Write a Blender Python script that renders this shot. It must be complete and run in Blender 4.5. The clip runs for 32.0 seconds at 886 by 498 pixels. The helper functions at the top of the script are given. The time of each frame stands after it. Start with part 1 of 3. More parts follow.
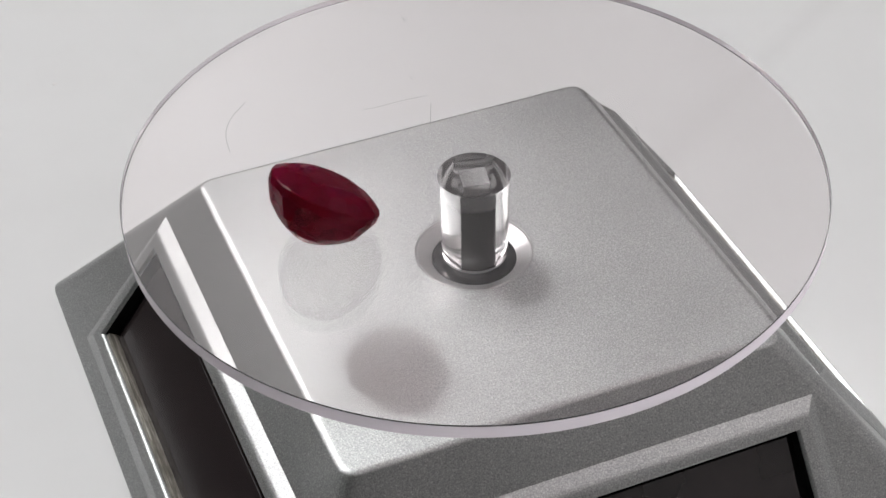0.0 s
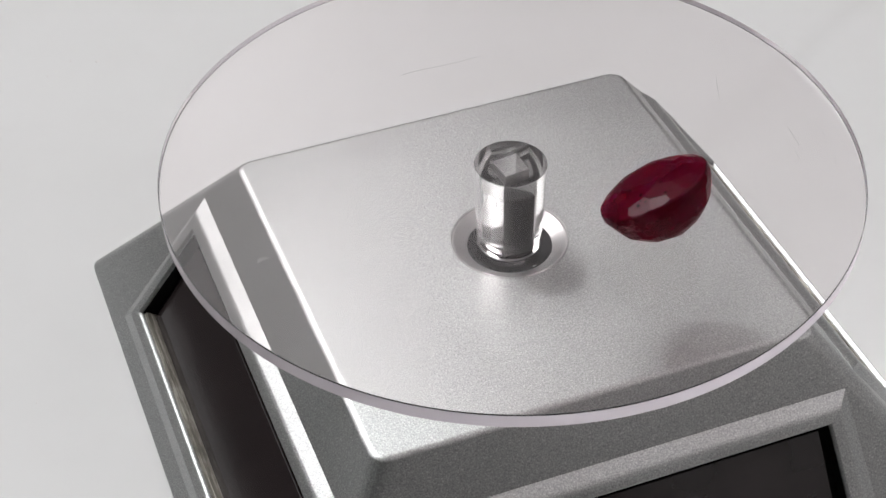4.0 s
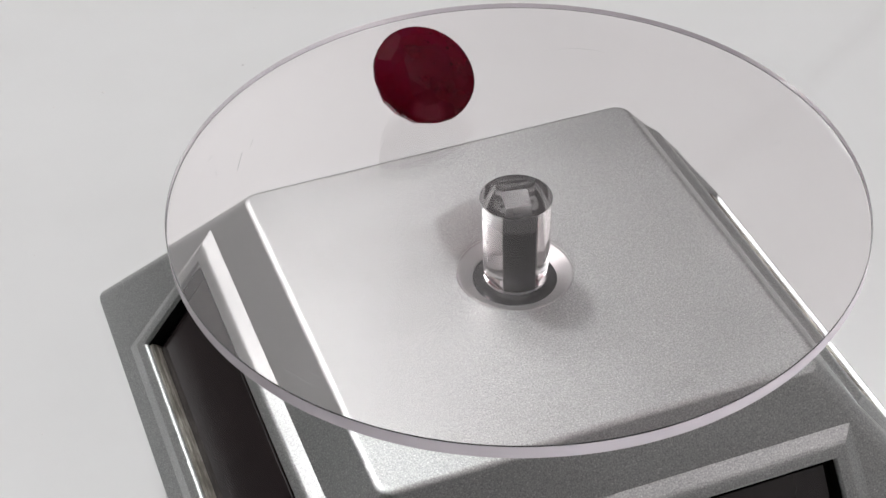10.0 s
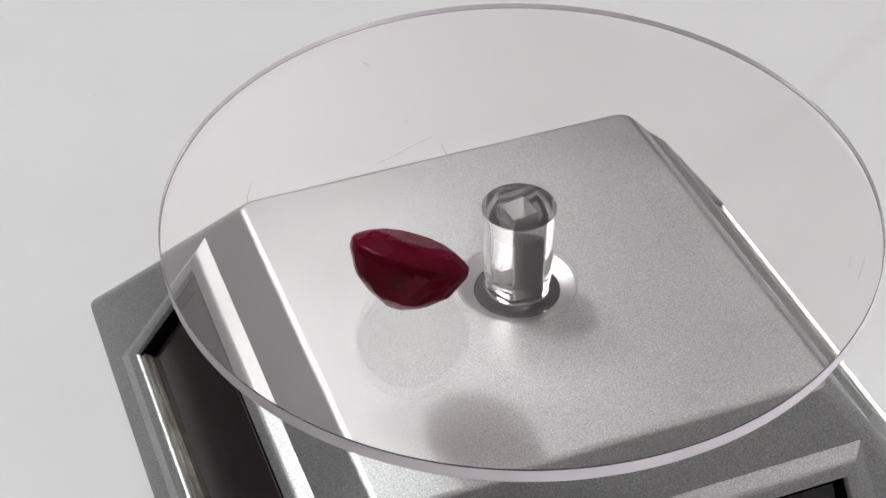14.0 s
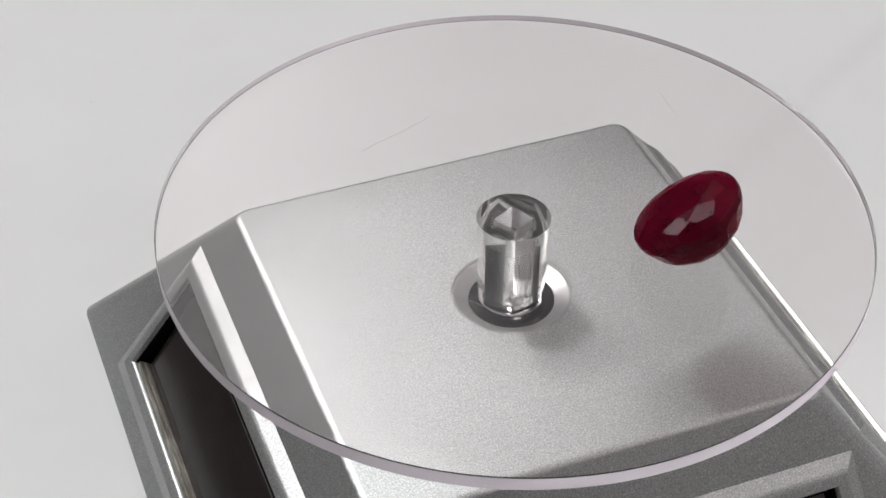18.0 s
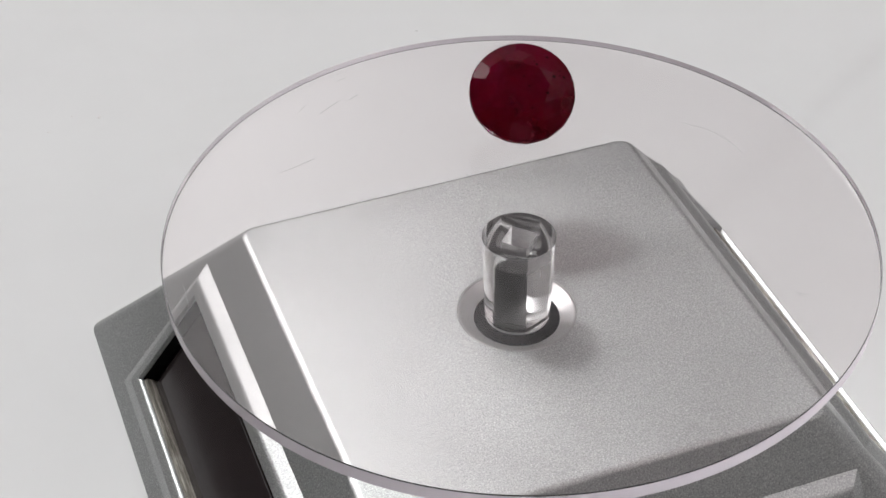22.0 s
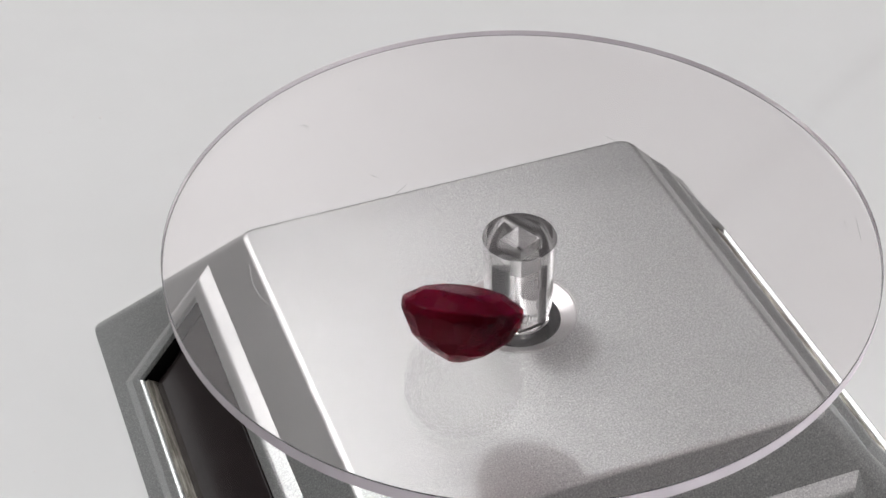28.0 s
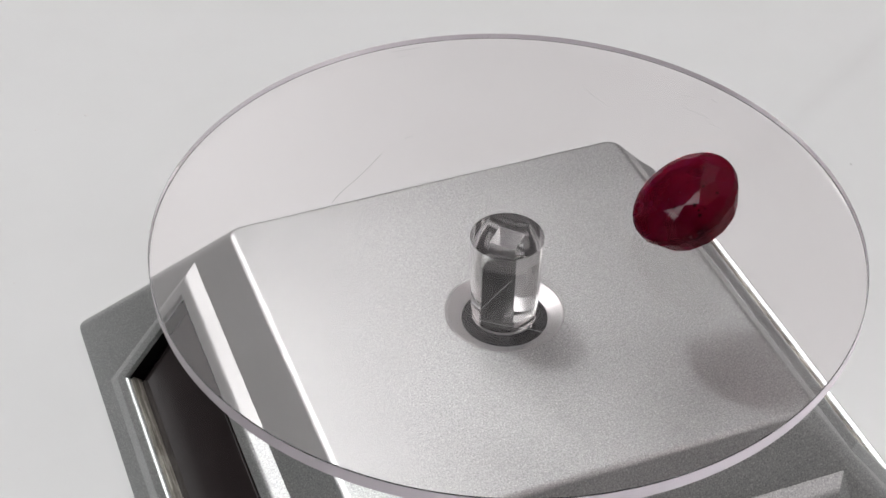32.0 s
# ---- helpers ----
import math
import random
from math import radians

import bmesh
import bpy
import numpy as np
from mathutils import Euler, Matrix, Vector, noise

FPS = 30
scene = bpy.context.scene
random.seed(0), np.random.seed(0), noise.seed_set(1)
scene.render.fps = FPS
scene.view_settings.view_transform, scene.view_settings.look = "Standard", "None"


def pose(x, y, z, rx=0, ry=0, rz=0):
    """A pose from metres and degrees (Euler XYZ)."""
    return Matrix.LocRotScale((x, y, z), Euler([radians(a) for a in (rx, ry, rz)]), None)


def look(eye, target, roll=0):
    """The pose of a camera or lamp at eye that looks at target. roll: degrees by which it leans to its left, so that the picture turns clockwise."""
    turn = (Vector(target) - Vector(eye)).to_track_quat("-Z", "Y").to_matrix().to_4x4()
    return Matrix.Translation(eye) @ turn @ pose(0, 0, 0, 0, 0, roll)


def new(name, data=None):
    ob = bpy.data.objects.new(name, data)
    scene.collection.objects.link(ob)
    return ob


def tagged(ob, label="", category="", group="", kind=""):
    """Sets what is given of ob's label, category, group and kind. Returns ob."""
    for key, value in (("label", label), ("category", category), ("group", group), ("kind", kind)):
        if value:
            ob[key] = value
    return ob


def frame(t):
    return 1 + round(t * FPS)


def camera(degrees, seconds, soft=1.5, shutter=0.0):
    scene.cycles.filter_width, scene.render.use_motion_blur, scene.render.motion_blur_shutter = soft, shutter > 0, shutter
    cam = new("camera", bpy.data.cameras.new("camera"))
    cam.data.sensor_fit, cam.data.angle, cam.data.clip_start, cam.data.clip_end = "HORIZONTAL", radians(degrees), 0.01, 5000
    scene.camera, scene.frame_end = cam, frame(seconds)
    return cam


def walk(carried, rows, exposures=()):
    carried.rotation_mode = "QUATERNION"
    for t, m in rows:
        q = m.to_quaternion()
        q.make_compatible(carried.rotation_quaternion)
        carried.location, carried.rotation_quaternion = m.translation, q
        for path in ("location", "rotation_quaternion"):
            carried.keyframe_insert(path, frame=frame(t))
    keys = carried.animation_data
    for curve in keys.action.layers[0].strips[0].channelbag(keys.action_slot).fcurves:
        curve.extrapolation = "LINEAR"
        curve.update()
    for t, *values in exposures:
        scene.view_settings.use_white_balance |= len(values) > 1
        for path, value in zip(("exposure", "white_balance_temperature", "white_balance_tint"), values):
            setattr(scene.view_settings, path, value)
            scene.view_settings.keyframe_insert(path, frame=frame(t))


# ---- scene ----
LENS = 28.383
cam = camera(LENS, 32.0, soft=1.6, shutter=0.3)
MM = 0.001
# seconds, place in millimetres, turn in degrees
PATH = [
    (0.0, -78.26, -181.01, 201.20, 49.516, 0.707, -22.646),
    (0.5, -78.01, -180.53, 201.21, 49.287, 0.746, -22.578),
    (1.0, -77.60, -180.58, 201.68, 49.246, 0.865, -22.362),
    (1.5, -77.05, -181.18, 202.54, 49.259, 0.827, -22.027),
    (2.0, -76.66, -181.34, 203.04, 48.981, 0.916, -21.643),
    (2.5, -76.55, -181.06, 203.11, 48.820, 0.949, -21.347),
    (3.0, -76.65, -180.90, 203.25, 48.681, 0.959, -21.259),
    (3.5, -76.80, -180.68, 203.37, 48.608, 0.863, -20.988),
    (5.5, -77.00, -180.71, 203.67, 48.614, 0.917, -20.822),
    (6.0, -77.11, -180.65, 203.74, 48.705, 0.964, -20.855),
    (6.5, -77.01, -180.51, 204.02, 48.818, 0.975, -20.803),
    (7.0, -77.07, -180.56, 204.42, 48.962, 0.953, -20.762),
    (7.5, -77.08, -180.56, 204.68, 49.095, 0.940, -20.744),
    (8.0, -77.16, -180.35, 204.75, 49.047, 0.926, -20.761),
    (8.5, -77.23, -180.46, 204.78, 49.129, 0.871, -20.783),
    (9.0, -77.23, -180.34, 204.44, 49.068, 0.807, -20.756),
    (9.5, -77.27, -180.35, 204.60, 49.292, 0.797, -20.738),
    (10.0, -77.37, -180.39, 204.87, 49.439, 0.801, -20.788),
    (10.5, -77.60, -179.11, 204.86, 49.372, 0.686, -20.821),
    (11.0, -77.08, -176.25, 202.74, 49.175, 0.578, -20.831),
    (11.5, -76.70, -173.71, 201.02, 49.226, 0.502, -20.895),
    (12.0, -76.78, -173.77, 200.90, 49.211, 0.499, -20.814),
    (12.5, -76.70, -174.09, 201.07, 49.264, 0.513, -20.767),
    (13.0, -76.61, -174.28, 201.09, 49.388, 0.447, -20.682),
    (13.5, -76.58, -174.34, 201.36, 49.409, 0.455, -20.739),
    (14.0, -76.57, -174.55, 201.62, 49.490, 0.374, -20.777),
    (14.5, -76.57, -174.41, 201.68, 49.420, 0.235, -20.900),
    (16.5, -76.62, -174.72, 202.56, 49.573, 0.121, -20.889),
    (17.0, -76.65, -174.78, 202.88, 49.550, 0.117, -20.814),
    (17.5, -76.65, -174.46, 202.90, 49.413, 0.100, -20.811),
    (18.0, -76.66, -174.67, 203.32, 49.531, 0.092, -20.778),
    (18.5, -76.64, -174.75, 203.73, 49.616, 0.083, -20.734),
    (19.0, -76.56, -174.79, 204.12, 49.612, 0.101, -20.700),
    (19.5, -76.45, -174.80, 204.39, 49.621, 0.199, -20.718),
    (20.0, -76.36, -174.41, 204.34, 49.569, 0.242, -20.685),
    (20.5, -76.23, -174.34, 204.65, 49.668, 0.316, -20.710),
    (21.0, -76.12, -174.36, 205.01, 49.742, 0.311, -20.624),
    (21.5, -76.03, -174.15, 205.15, 49.674, 0.320, -20.593),
    (22.0, -75.99, -173.89, 205.26, 49.663, 0.341, -20.647),
    (22.5, -76.02, -173.84, 205.50, 49.697, 0.373, -20.672),
    (23.0, -76.10, -173.68, 205.35, 49.572, 0.355, -20.616),
    (23.5, -76.20, -173.87, 205.66, 49.610, 0.353, -20.603),
    (24.0, -76.21, -173.77, 205.57, 49.613, 0.383, -20.643),
    (24.5, -76.20, -173.80, 205.62, 49.660, 0.395, -20.617),
    (25.0, -76.10, -173.99, 205.77, 49.699, 0.372, -20.557),
    (25.5, -75.96, -173.81, 205.68, 49.597, 0.418, -20.625),
    (27.5, -75.30, -173.83, 205.68, 49.683, 0.535, -20.509),
    (28.0, -74.99, -173.51, 205.50, 49.549, 0.538, -20.549),
    (28.5, -75.36, -173.45, 205.33, 49.478, 0.424, -20.578),
    (29.0, -75.62, -173.45, 205.33, 49.526, 0.258, -20.608),
    (29.5, -75.86, -173.46, 205.30, 49.545, 0.153, -20.675),
    (30.0, -76.02, -173.58, 205.47, 49.567, 0.066, -20.720),
    (30.5, -76.08, -173.47, 205.42, 49.628, 0.020, -20.741),
    (31.0, -76.13, -173.36, 205.21, 49.536, -0.073, -20.811),
    (31.5, -76.22, -173.48, 205.25, 49.542, -0.127, -20.837),
    (32.0, -76.24, -173.59, 205.27, 49.637, -0.181, -20.820),
]
walk(cam, [(t, pose(x * MM, y * MM, z * MM, rx, ry, rz)) for t, x, y, z, rx, ry, rz in PATH], exposures=[(0, 0.0), (32, 0.0)])

# ---- world and light ----
WINDOW = (-1.05, 1.45, 0.53, 2.2)  # x0, x1, z0, z1 in the north wall
NORTH = 0.85
world = bpy.data.worlds.new("world")
scene.world = world
world.use_nodes = True
world.node_tree.nodes["Background"].inputs[1].default_value = 1.18
# a veiled sky, paler towards the west, with a soft glow round the hidden sun
SUN_WAY = (-0.43, 0.56, 0.71)
sky_at = world.node_tree.nodes.new("ShaderNodeTexCoord")
sky_xyz = world.node_tree.nodes.new("ShaderNodeSeparateXYZ")
sky_tone = world.node_tree.nodes.new("ShaderNodeMapRange")
sky_tint = world.node_tree.nodes.new("ShaderNodeMixRGB")
sun_near = world.node_tree.nodes.new("ShaderNodeVectorMath")
sun_glow = world.node_tree.nodes.new("ShaderNodeMapRange")
sky_sum = world.node_tree.nodes.new("ShaderNodeMixRGB")
sun_near.operation = "DOT_PRODUCT"
sun_near.inputs[1].default_value = Vector(SUN_WAY).normalized()
sky_tone.interpolation_type = sun_glow.interpolation_type = "SMOOTHSTEP"
for slot, value in (("From Min", 0.34), ("From Max", 0.15), ("To Min", 0.0), ("To Max", 1.0)):
    sky_tone.inputs[slot].default_value = value
for slot, value in (("From Min", 0.95), ("From Max", 0.992), ("To Min", 0.0), ("To Max", 1.0)):
    sun_glow.inputs[slot].default_value = value
sky_tint.inputs[1].default_value = (0.2, 0.189, 0.192, 1)
sky_tint.inputs[2].default_value = (1.0, 0.965, 0.97, 1)
sky_sum.inputs[2].default_value = (6.9, 6.7, 6.7, 1)
for a, b in ((sky_at.outputs["Generated"], sky_xyz.inputs[0]), (sky_xyz.outputs["X"], sky_tone.inputs["Value"]), (sky_tone.outputs[0], sky_tint.inputs[0]),
             (sky_at.outputs["Generated"], sun_near.inputs[0]), (sun_near.outputs["Value"], sun_glow.inputs["Value"]), (sun_glow.outputs[0], sky_sum.inputs[0]),
             (sky_tint.outputs[0], sky_sum.inputs[1]), (sky_sum.outputs[0], world.node_tree.nodes["Background"].inputs[0])):
    world.node_tree.links.new(a, b)
lamp_data = bpy.data.lights.new("window_glow", "AREA")
lamp_data.shape, lamp_data.size, lamp_data.size_y = "RECTANGLE", 0.1, 0.1
lamp_data.energy, lamp_data.color = 10.85, (0.965, 1.0, 0.992)
lamp = new("window_glow", lamp_data)
lamp.matrix_world = look((-0.313, NORTH + 0.01, 1.42), (0, 0, 0.04))
FILL_OPENING = (0.75, 1.55, -0.1, 1.58)  # x0, x1 and the span of -y of an added, unseen roof opening
CEILING = 2.3
EAST = 1.6
# Fill lamp in the added roof opening; it brightens the east side and shadows.
roof_data = bpy.data.lights.new("roof_fill_glow", "AREA")
roof_data.shape, roof_data.size, roof_data.size_y = "RECTANGLE", 0.75, 1.64
roof_data.energy, roof_data.color = 7.0, (1, 0.915, 0.93)
roof_lamp = new("roof_fill_glow", roof_data)
roof_lamp.matrix_world = look((1.15, -0.74, CEILING + 0.01), (1.15, -0.739, 0))


# ---- materials ----
def material(name, colour, rough=0.5, metal=0.0, **more):
    m = bpy.data.materials.new(name)
    m.use_nodes = True
    b = m.node_tree.nodes["Principled BSDF"]
    b.inputs["Base Color"].default_value = (*colour, 1)
    b.inputs["Roughness"].default_value = rough
    b.inputs["Metallic"].default_value = metal
    for key, value in more.items():
        b.inputs[key.replace("_", " ")].default_value = value
    return m


def node(m, kind, **values):
    n = m.node_tree.nodes.new(kind)
    for key, value in values.items():
        n.inputs[key.replace("_", " ")].default_value = value
    return n


def join(m, a, out, b, slot):
    m.node_tree.links.new(a.outputs[out], b.inputs[slot])


def ramp(m, source, out, stops):
    r = m.node_tree.nodes.new("ShaderNodeValToRGB")
    while len(r.color_ramp.elements) < len(stops):
        r.color_ramp.elements.new(0.5)
    for e, (at, c) in zip(r.color_ramp.elements, stops):
        e.position, e.color = at, (*c, 1) if len(c) == 3 else c
    join(m, source, out, r, "Fac")
    return r


def noise_tex(m, scale, detail=2.0, stretch=None, rough=0.5):
    co = m.node_tree.nodes.new("ShaderNodeTexCoord")
    n = node(m, "ShaderNodeTexNoise", Scale=scale, Detail=detail, Roughness=rough)
    if stretch:
        mp = m.node_tree.nodes.new("ShaderNodeMapping")
        mp.inputs["Scale"].default_value = stretch
        join(m, co, "Object", mp, "Vector")
        join(m, mp, "Vector", n, "Vector")
    else:
        join(m, co, "Object", n, "Vector")
    return n


def bump(m, source, out, strength, distance):
    b = node(m, "ShaderNodeBump", Strength=strength, Distance=distance)
    join(m, source, out, b, "Height")
    join(m, b, "Normal", m.node_tree.nodes["Principled BSDF"], "Normal")
    return b


def silver_paint():
    """Silver metallic lacquer on moulded plastic, with a fine sparkling flake."""
    m = material("silver_paint", (0.27, 0.27, 0.27), 0.43, 1.0)
    b = m.node_tree.nodes["Principled BSDF"]
    flake = noise_tex(m, 4800, 3.0, rough=0.6)
    tone = ramp(m, flake, "Fac", [(0.28, (0.24, 0.245, 0.244)), (0.5, (0.38, 0.388, 0.385)), (0.62, (0.478, 0.486, 0.483)), (0.73, (0.72, 0.727, 0.72))])
    join(m, tone, "Color", b, "Base Color")
    wear = noise_tex(m, 60, 4.0)
    shine = ramp(m, wear, "Fac", [(0.3, (0.385, 0.385, 0.385)), (0.7, (0.465, 0.465, 0.465))])
    join(m, shine, "Color", b, "Roughness")
    bump(m, flake, "Fac", 0.3, 0.00008)
    return m


def white_laminate():
    m = material("white_laminate", (0.78, 0.765, 0.76), 0.45)
    b = m.node_tree.nodes["Principled BSDF"]
    cloud = noise_tex(m, 14, 5.0)
    tone = ramp(m, cloud, "Fac", [(0.3, (0.63, 0.63, 0.631)), (0.7, (0.658, 0.659, 0.66))])
    co = m.node_tree.nodes.new("ShaderNodeTexCoord")
    across = m.node_tree.nodes.new("ShaderNodeVectorMath")  # distance from a faint, slightly darker diagonal line
    across.operation = "DOT_PRODUCT"
    across.inputs[1].default_value = (-0.535, 0.845, 0)
    join(m, co, "Object", across, 0)
    waver = node(m, "ShaderNodeMath")
    waver.operation = "MULTIPLY_ADD"
    waver.inputs[1].default_value, waver.inputs[2].default_value = 0.004, -0.002 - 0.0061
    join(m, noise_tex(m, 25, 3.0), "Fac", waver, 0)
    off = node(m, "ShaderNodeMath")
    off.operation = "ADD"
    join(m, across, "Value", off, 0)
    join(m, waver, "Value", off, 1)
    size = node(m, "ShaderNodeMath")
    size.operation = "ABSOLUTE"
    join(m, off, "Value", size, 0)
    faint_line = ramp(m, size, "Value", [(0.0, (0.955, 0.952, 0.952)), (0.0006, (0.965, 0.962, 0.962)), (0.0026, (1, 1, 1))])
    stain = ramp(m, noise_tex(m, 30, 4.0, rough=0.6), "Fac", [(0.3, (0.97, 0.968, 0.965)), (0.6, (1, 1, 1))])
    for extra in (faint_line, stain):
        mix = m.node_tree.nodes.new("ShaderNodeMixRGB")
        mix.blend_type = "MULTIPLY"
        mix.inputs[0].default_value = 1.0
        join(m, tone, "Color", mix, 1)
        join(m, extra, "Color", mix, 2)
        tone = mix
    join(m, tone, "Color", b, "Base Color")
    bump(m, noise_tex(m, 900, 2.0), "Fac", 0.05, 0.0001)
    return m


def lit_edge():
    """The polished edge of the acrylic: clear, with translucent lilac standing in for refracted light."""
    m = material("polished_acrylic_edge", (0.97, 0.95, 0.965), 0.08, 0.0, IOR=1.49, Transmission_Weight=1.0)
    t = node(m, "ShaderNodeBsdfTranslucent")
    t.inputs["Color"].default_value = (0.98, 0.9, 0.975, 1)
    mix = node(m, "ShaderNodeMixShader")
    mix.inputs[0].default_value = 0.42
    join(m, m.node_tree.nodes["Principled BSDF"], 0, mix, 1)
    join(m, t, 0, mix, 2)
    join(m, mix, 0, m.node_tree.nodes["Material Output"], "Surface")
    return m


def frosted_end(name, least, most):
    """Moulded acrylic of the socket and the stem's foot: clear, with drawn, whitish streaks."""
    m = material(name, (0.97, 0.97, 0.97), 0.08, 0.0, IOR=1.49, Transmission_Weight=1.0)
    t = node(m, "ShaderNodeBsdfDiffuse")
    t.inputs["Color"].default_value = (0.75, 0.75, 0.75, 1)
    streak = ramp(m, noise_tex(m, 1700, 4.0, (1.0, 1.0, 0.13), 0.65), "Fac", [(0.4, (least,) * 3), (0.74, (most,) * 3)])
    mix = node(m, "ShaderNodeMixShader")
    join(m, streak, "Color", mix, 0)
    join(m, m.node_tree.nodes["Principled BSDF"], 0, mix, 1)
    join(m, t, 0, mix, 2)
    join(m, mix, 0, m.node_tree.nodes["Material Output"], "Surface")
    return m


def ruby():
    """Included ruby: deep red, clouded within, with a polish that mirrors more at a grazing view."""
    m = material("ruby", (0.05, 0.0012, 0.007), 0.3, 0.0, Specular_IOR_Level=0.0, Subsurface_Weight=0.85, Subsurface_Scale=0.007)
    b = m.node_tree.nodes["Principled BSDF"]
    b.inputs["Subsurface Radius"].default_value = (1.0, 0.1, 0.2)
    cloud = noise_tex(m, 190, 4.0, rough=0.55)
    tone = ramp(m, cloud, "Fac", [(0.3, (0.038, 0.0005, 0.0052)), (0.5, (0.052, 0.0007, 0.008)), (0.72, (0.074, 0.0013, 0.013))])
    join(m, tone, "Color", b, "Base Color")
    gloss = node(m, "ShaderNodeBsdfGlossy")
    gloss.inputs["Color"].default_value = (1.0, 0.88, 0.91, 1)
    polish = ramp(m, noise_tex(m, 500, 3.0), "Fac", [(0.35, (0.02, 0.02, 0.02)), (0.7, (0.09, 0.09, 0.09))])
    join(m, polish, "Color", gloss, "Roughness")
    dent = bump(m, noise_tex(m, 900, 3.0), "Fac", 0.06, 0.00005)
    join(m, dent, "Normal", gloss, "Normal")
    facing = node(m, "ShaderNodeLayerWeight", Blend=0.5)
    mirror = ramp(m, facing, "Facing", [(0.0, (0.002,) * 3), (0.1, (0.006,) * 3), (0.2, (0.018,) * 3), (0.5, (0.013,) * 3), (0.74, (0.06,) * 3), (1.0, (0.42,) * 3)])
    mix = node(m, "ShaderNodeMixShader")
    join(m, mirror, "Color", mix, 0)
    join(m, b, 0, mix, 1)
    join(m, gloss, 0, mix, 2)
    clear = node(m, "ShaderNodeBsdfTransparent")  # the little light that the stone lets through is red
    clear.inputs["Color"].default_value = (1.0, 0.2, 0.29, 1)
    whole = node(m, "ShaderNodeMixShader")
    whole.inputs[0].default_value = 0.21
    join(m, mix, 0, whole, 1)
    join(m, clear, 0, whole, 2)
    join(m, whole, 0, m.node_tree.nodes["Material Output"], "Surface")
    return m


def solar_cell():
    m = material("solar_cell", (0.014, 0.011, 0.012), 0.14, 0.0, Specular_IOR_Level=0.5)
    b = m.node_tree.nodes["Principled BSDF"]
    tone = ramp(m, noise_tex(m, 90, 4.0), "Fac", [(0.35, (0.015, 0.011, 0.0115)), (0.7, (0.023, 0.017, 0.0175))])
    join(m, tone, "Color", b, "Base Color")
    shine = ramp(m, noise_tex(m, 240, 5.0), "Fac", [(0.4, (0.1, 0.1, 0.1)), (0.75, (0.14, 0.14, 0.14))])
    join(m, shine, "Color", b, "Roughness")
    return m


def panel_edge():
    """The cut edge of the panel: resin and glass layers, streaked along their length."""
    m = material("panel_edge", (0.3, 0.28, 0.24), 0.35, 0.2)
    b = m.node_tree.nodes["Principled BSDF"]
    streak = noise_tex(m, 2200, 4.0, (0.05, 0.05, 1.0), 0.7)
    tone = ramp(m, streak, "Fac", [(0.3, (0.03, 0.027, 0.023)), (0.5, (0.17, 0.155, 0.13)), (0.7, (0.5, 0.48, 0.43))])
    join(m, tone, "Color", b, "Base Color")
    bump(m, streak, "Fac", 0.4, 0.0001)
    return m


SILVER = silver_paint()
TABLE = white_laminate()
ACRYLIC = material("clear_acrylic", (0.994, 0.966, 0.971), 0.0, 0.0, IOR=1.49, Transmission_Weight=1.0)
STEM = material("clear_stem_acrylic", (0.92, 0.917, 0.918), 0.0, 0.0, IOR=1.49, Transmission_Weight=1.0)
STEM_TOP = material("greyed_stem_top", (0.6, 0.58, 0.588), 0.0, 0.0, IOR=1.49, Transmission_Weight=1.0)
RIM = lit_edge()
# Grey bevel stands in for the dark line that refraction leaves along the rim.
ARRIS = material("darkened_acrylic_arris", (0.24, 0.237, 0.243), 0.25, 0.0, IOR=1.49, Transmission_Weight=0.7)
DARK = material("black_plastic", (0.015, 0.015, 0.016), 0.12)
SHAFT = material("grey_plastic_shaft", (0.012, 0.012, 0.0125), 0.3, 0.0, Specular_IOR_Level=0.2)
PALE_RING = material("pale_reflector_ring", (0.13, 0.13, 0.13), 0.4)
COLLAR = material("satin_collar", (0.4, 0.395, 0.395), 0.3, 0.7)
CELL = solar_cell()
GAP = material("black_backing_and_shade", (0.005, 0.005, 0.005), 0.8, 0.0, Specular_IOR_Level=0.1)
EDGE = panel_edge()
RUBY = ruby()
PIT = material("ruby_pit", (0.012, 0.001, 0.002), 1.0, 0.0, Specular_IOR_Level=0.0)
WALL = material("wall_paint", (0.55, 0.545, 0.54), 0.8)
# Tones of unseen walls, chosen to shape reflections and bounced light.
WALL_PALE = material("pale_bounce_wall", (0.8, 0.79, 0.785), 0.8)
WALL_DARK = material("dim_reflection_wall", (0.04, 0.0395, 0.039), 0.8)
CEIL = material("ceiling_paint", (0.75, 0.75, 0.74), 0.9)
FLOOR = material("floor_board", (0.12, 0.09, 0.07), 0.5)
LACQUER = material("white_lacquer", (0.8, 0.8, 0.8), 0.4)
SPECK = material("dust", (0.3, 0.28, 0.27), 0.9)
TABLE_SPECK = material("crumb", (0.66, 0.645, 0.64), 0.9)
SCRATCH = material("scratch", (0.85, 0.85, 0.85), 0.6, 0.0, Alpha=0.35)
FROST = frosted_end("streaked_acrylic", 0.0, 0.045)
SATIN = frosted_end("satin_acrylic", 0.12, 0.18)
FOOT = frosted_end("scuffed_acrylic_foot", 0.45, 0.7)


# ---- building helpers ----
def mesh_of(bm, name, materials, smooth=False):
    me = bpy.data.meshes.new(name)
    bmesh.ops.recalc_face_normals(bm, faces=bm.faces)
    bm.to_mesh(me)
    bm.free()
    for m in materials if isinstance(materials, (list, tuple)) else [materials]:
        me.materials.append(m)
    for p in me.polygons:
        p.use_smooth = smooth
    return me


def part(name, bm, mat, parent, label="", smooth=False):
    ob = new(name, mesh_of(bm, name, mat, smooth))
    ob.parent = parent
    return tagged(ob, label)


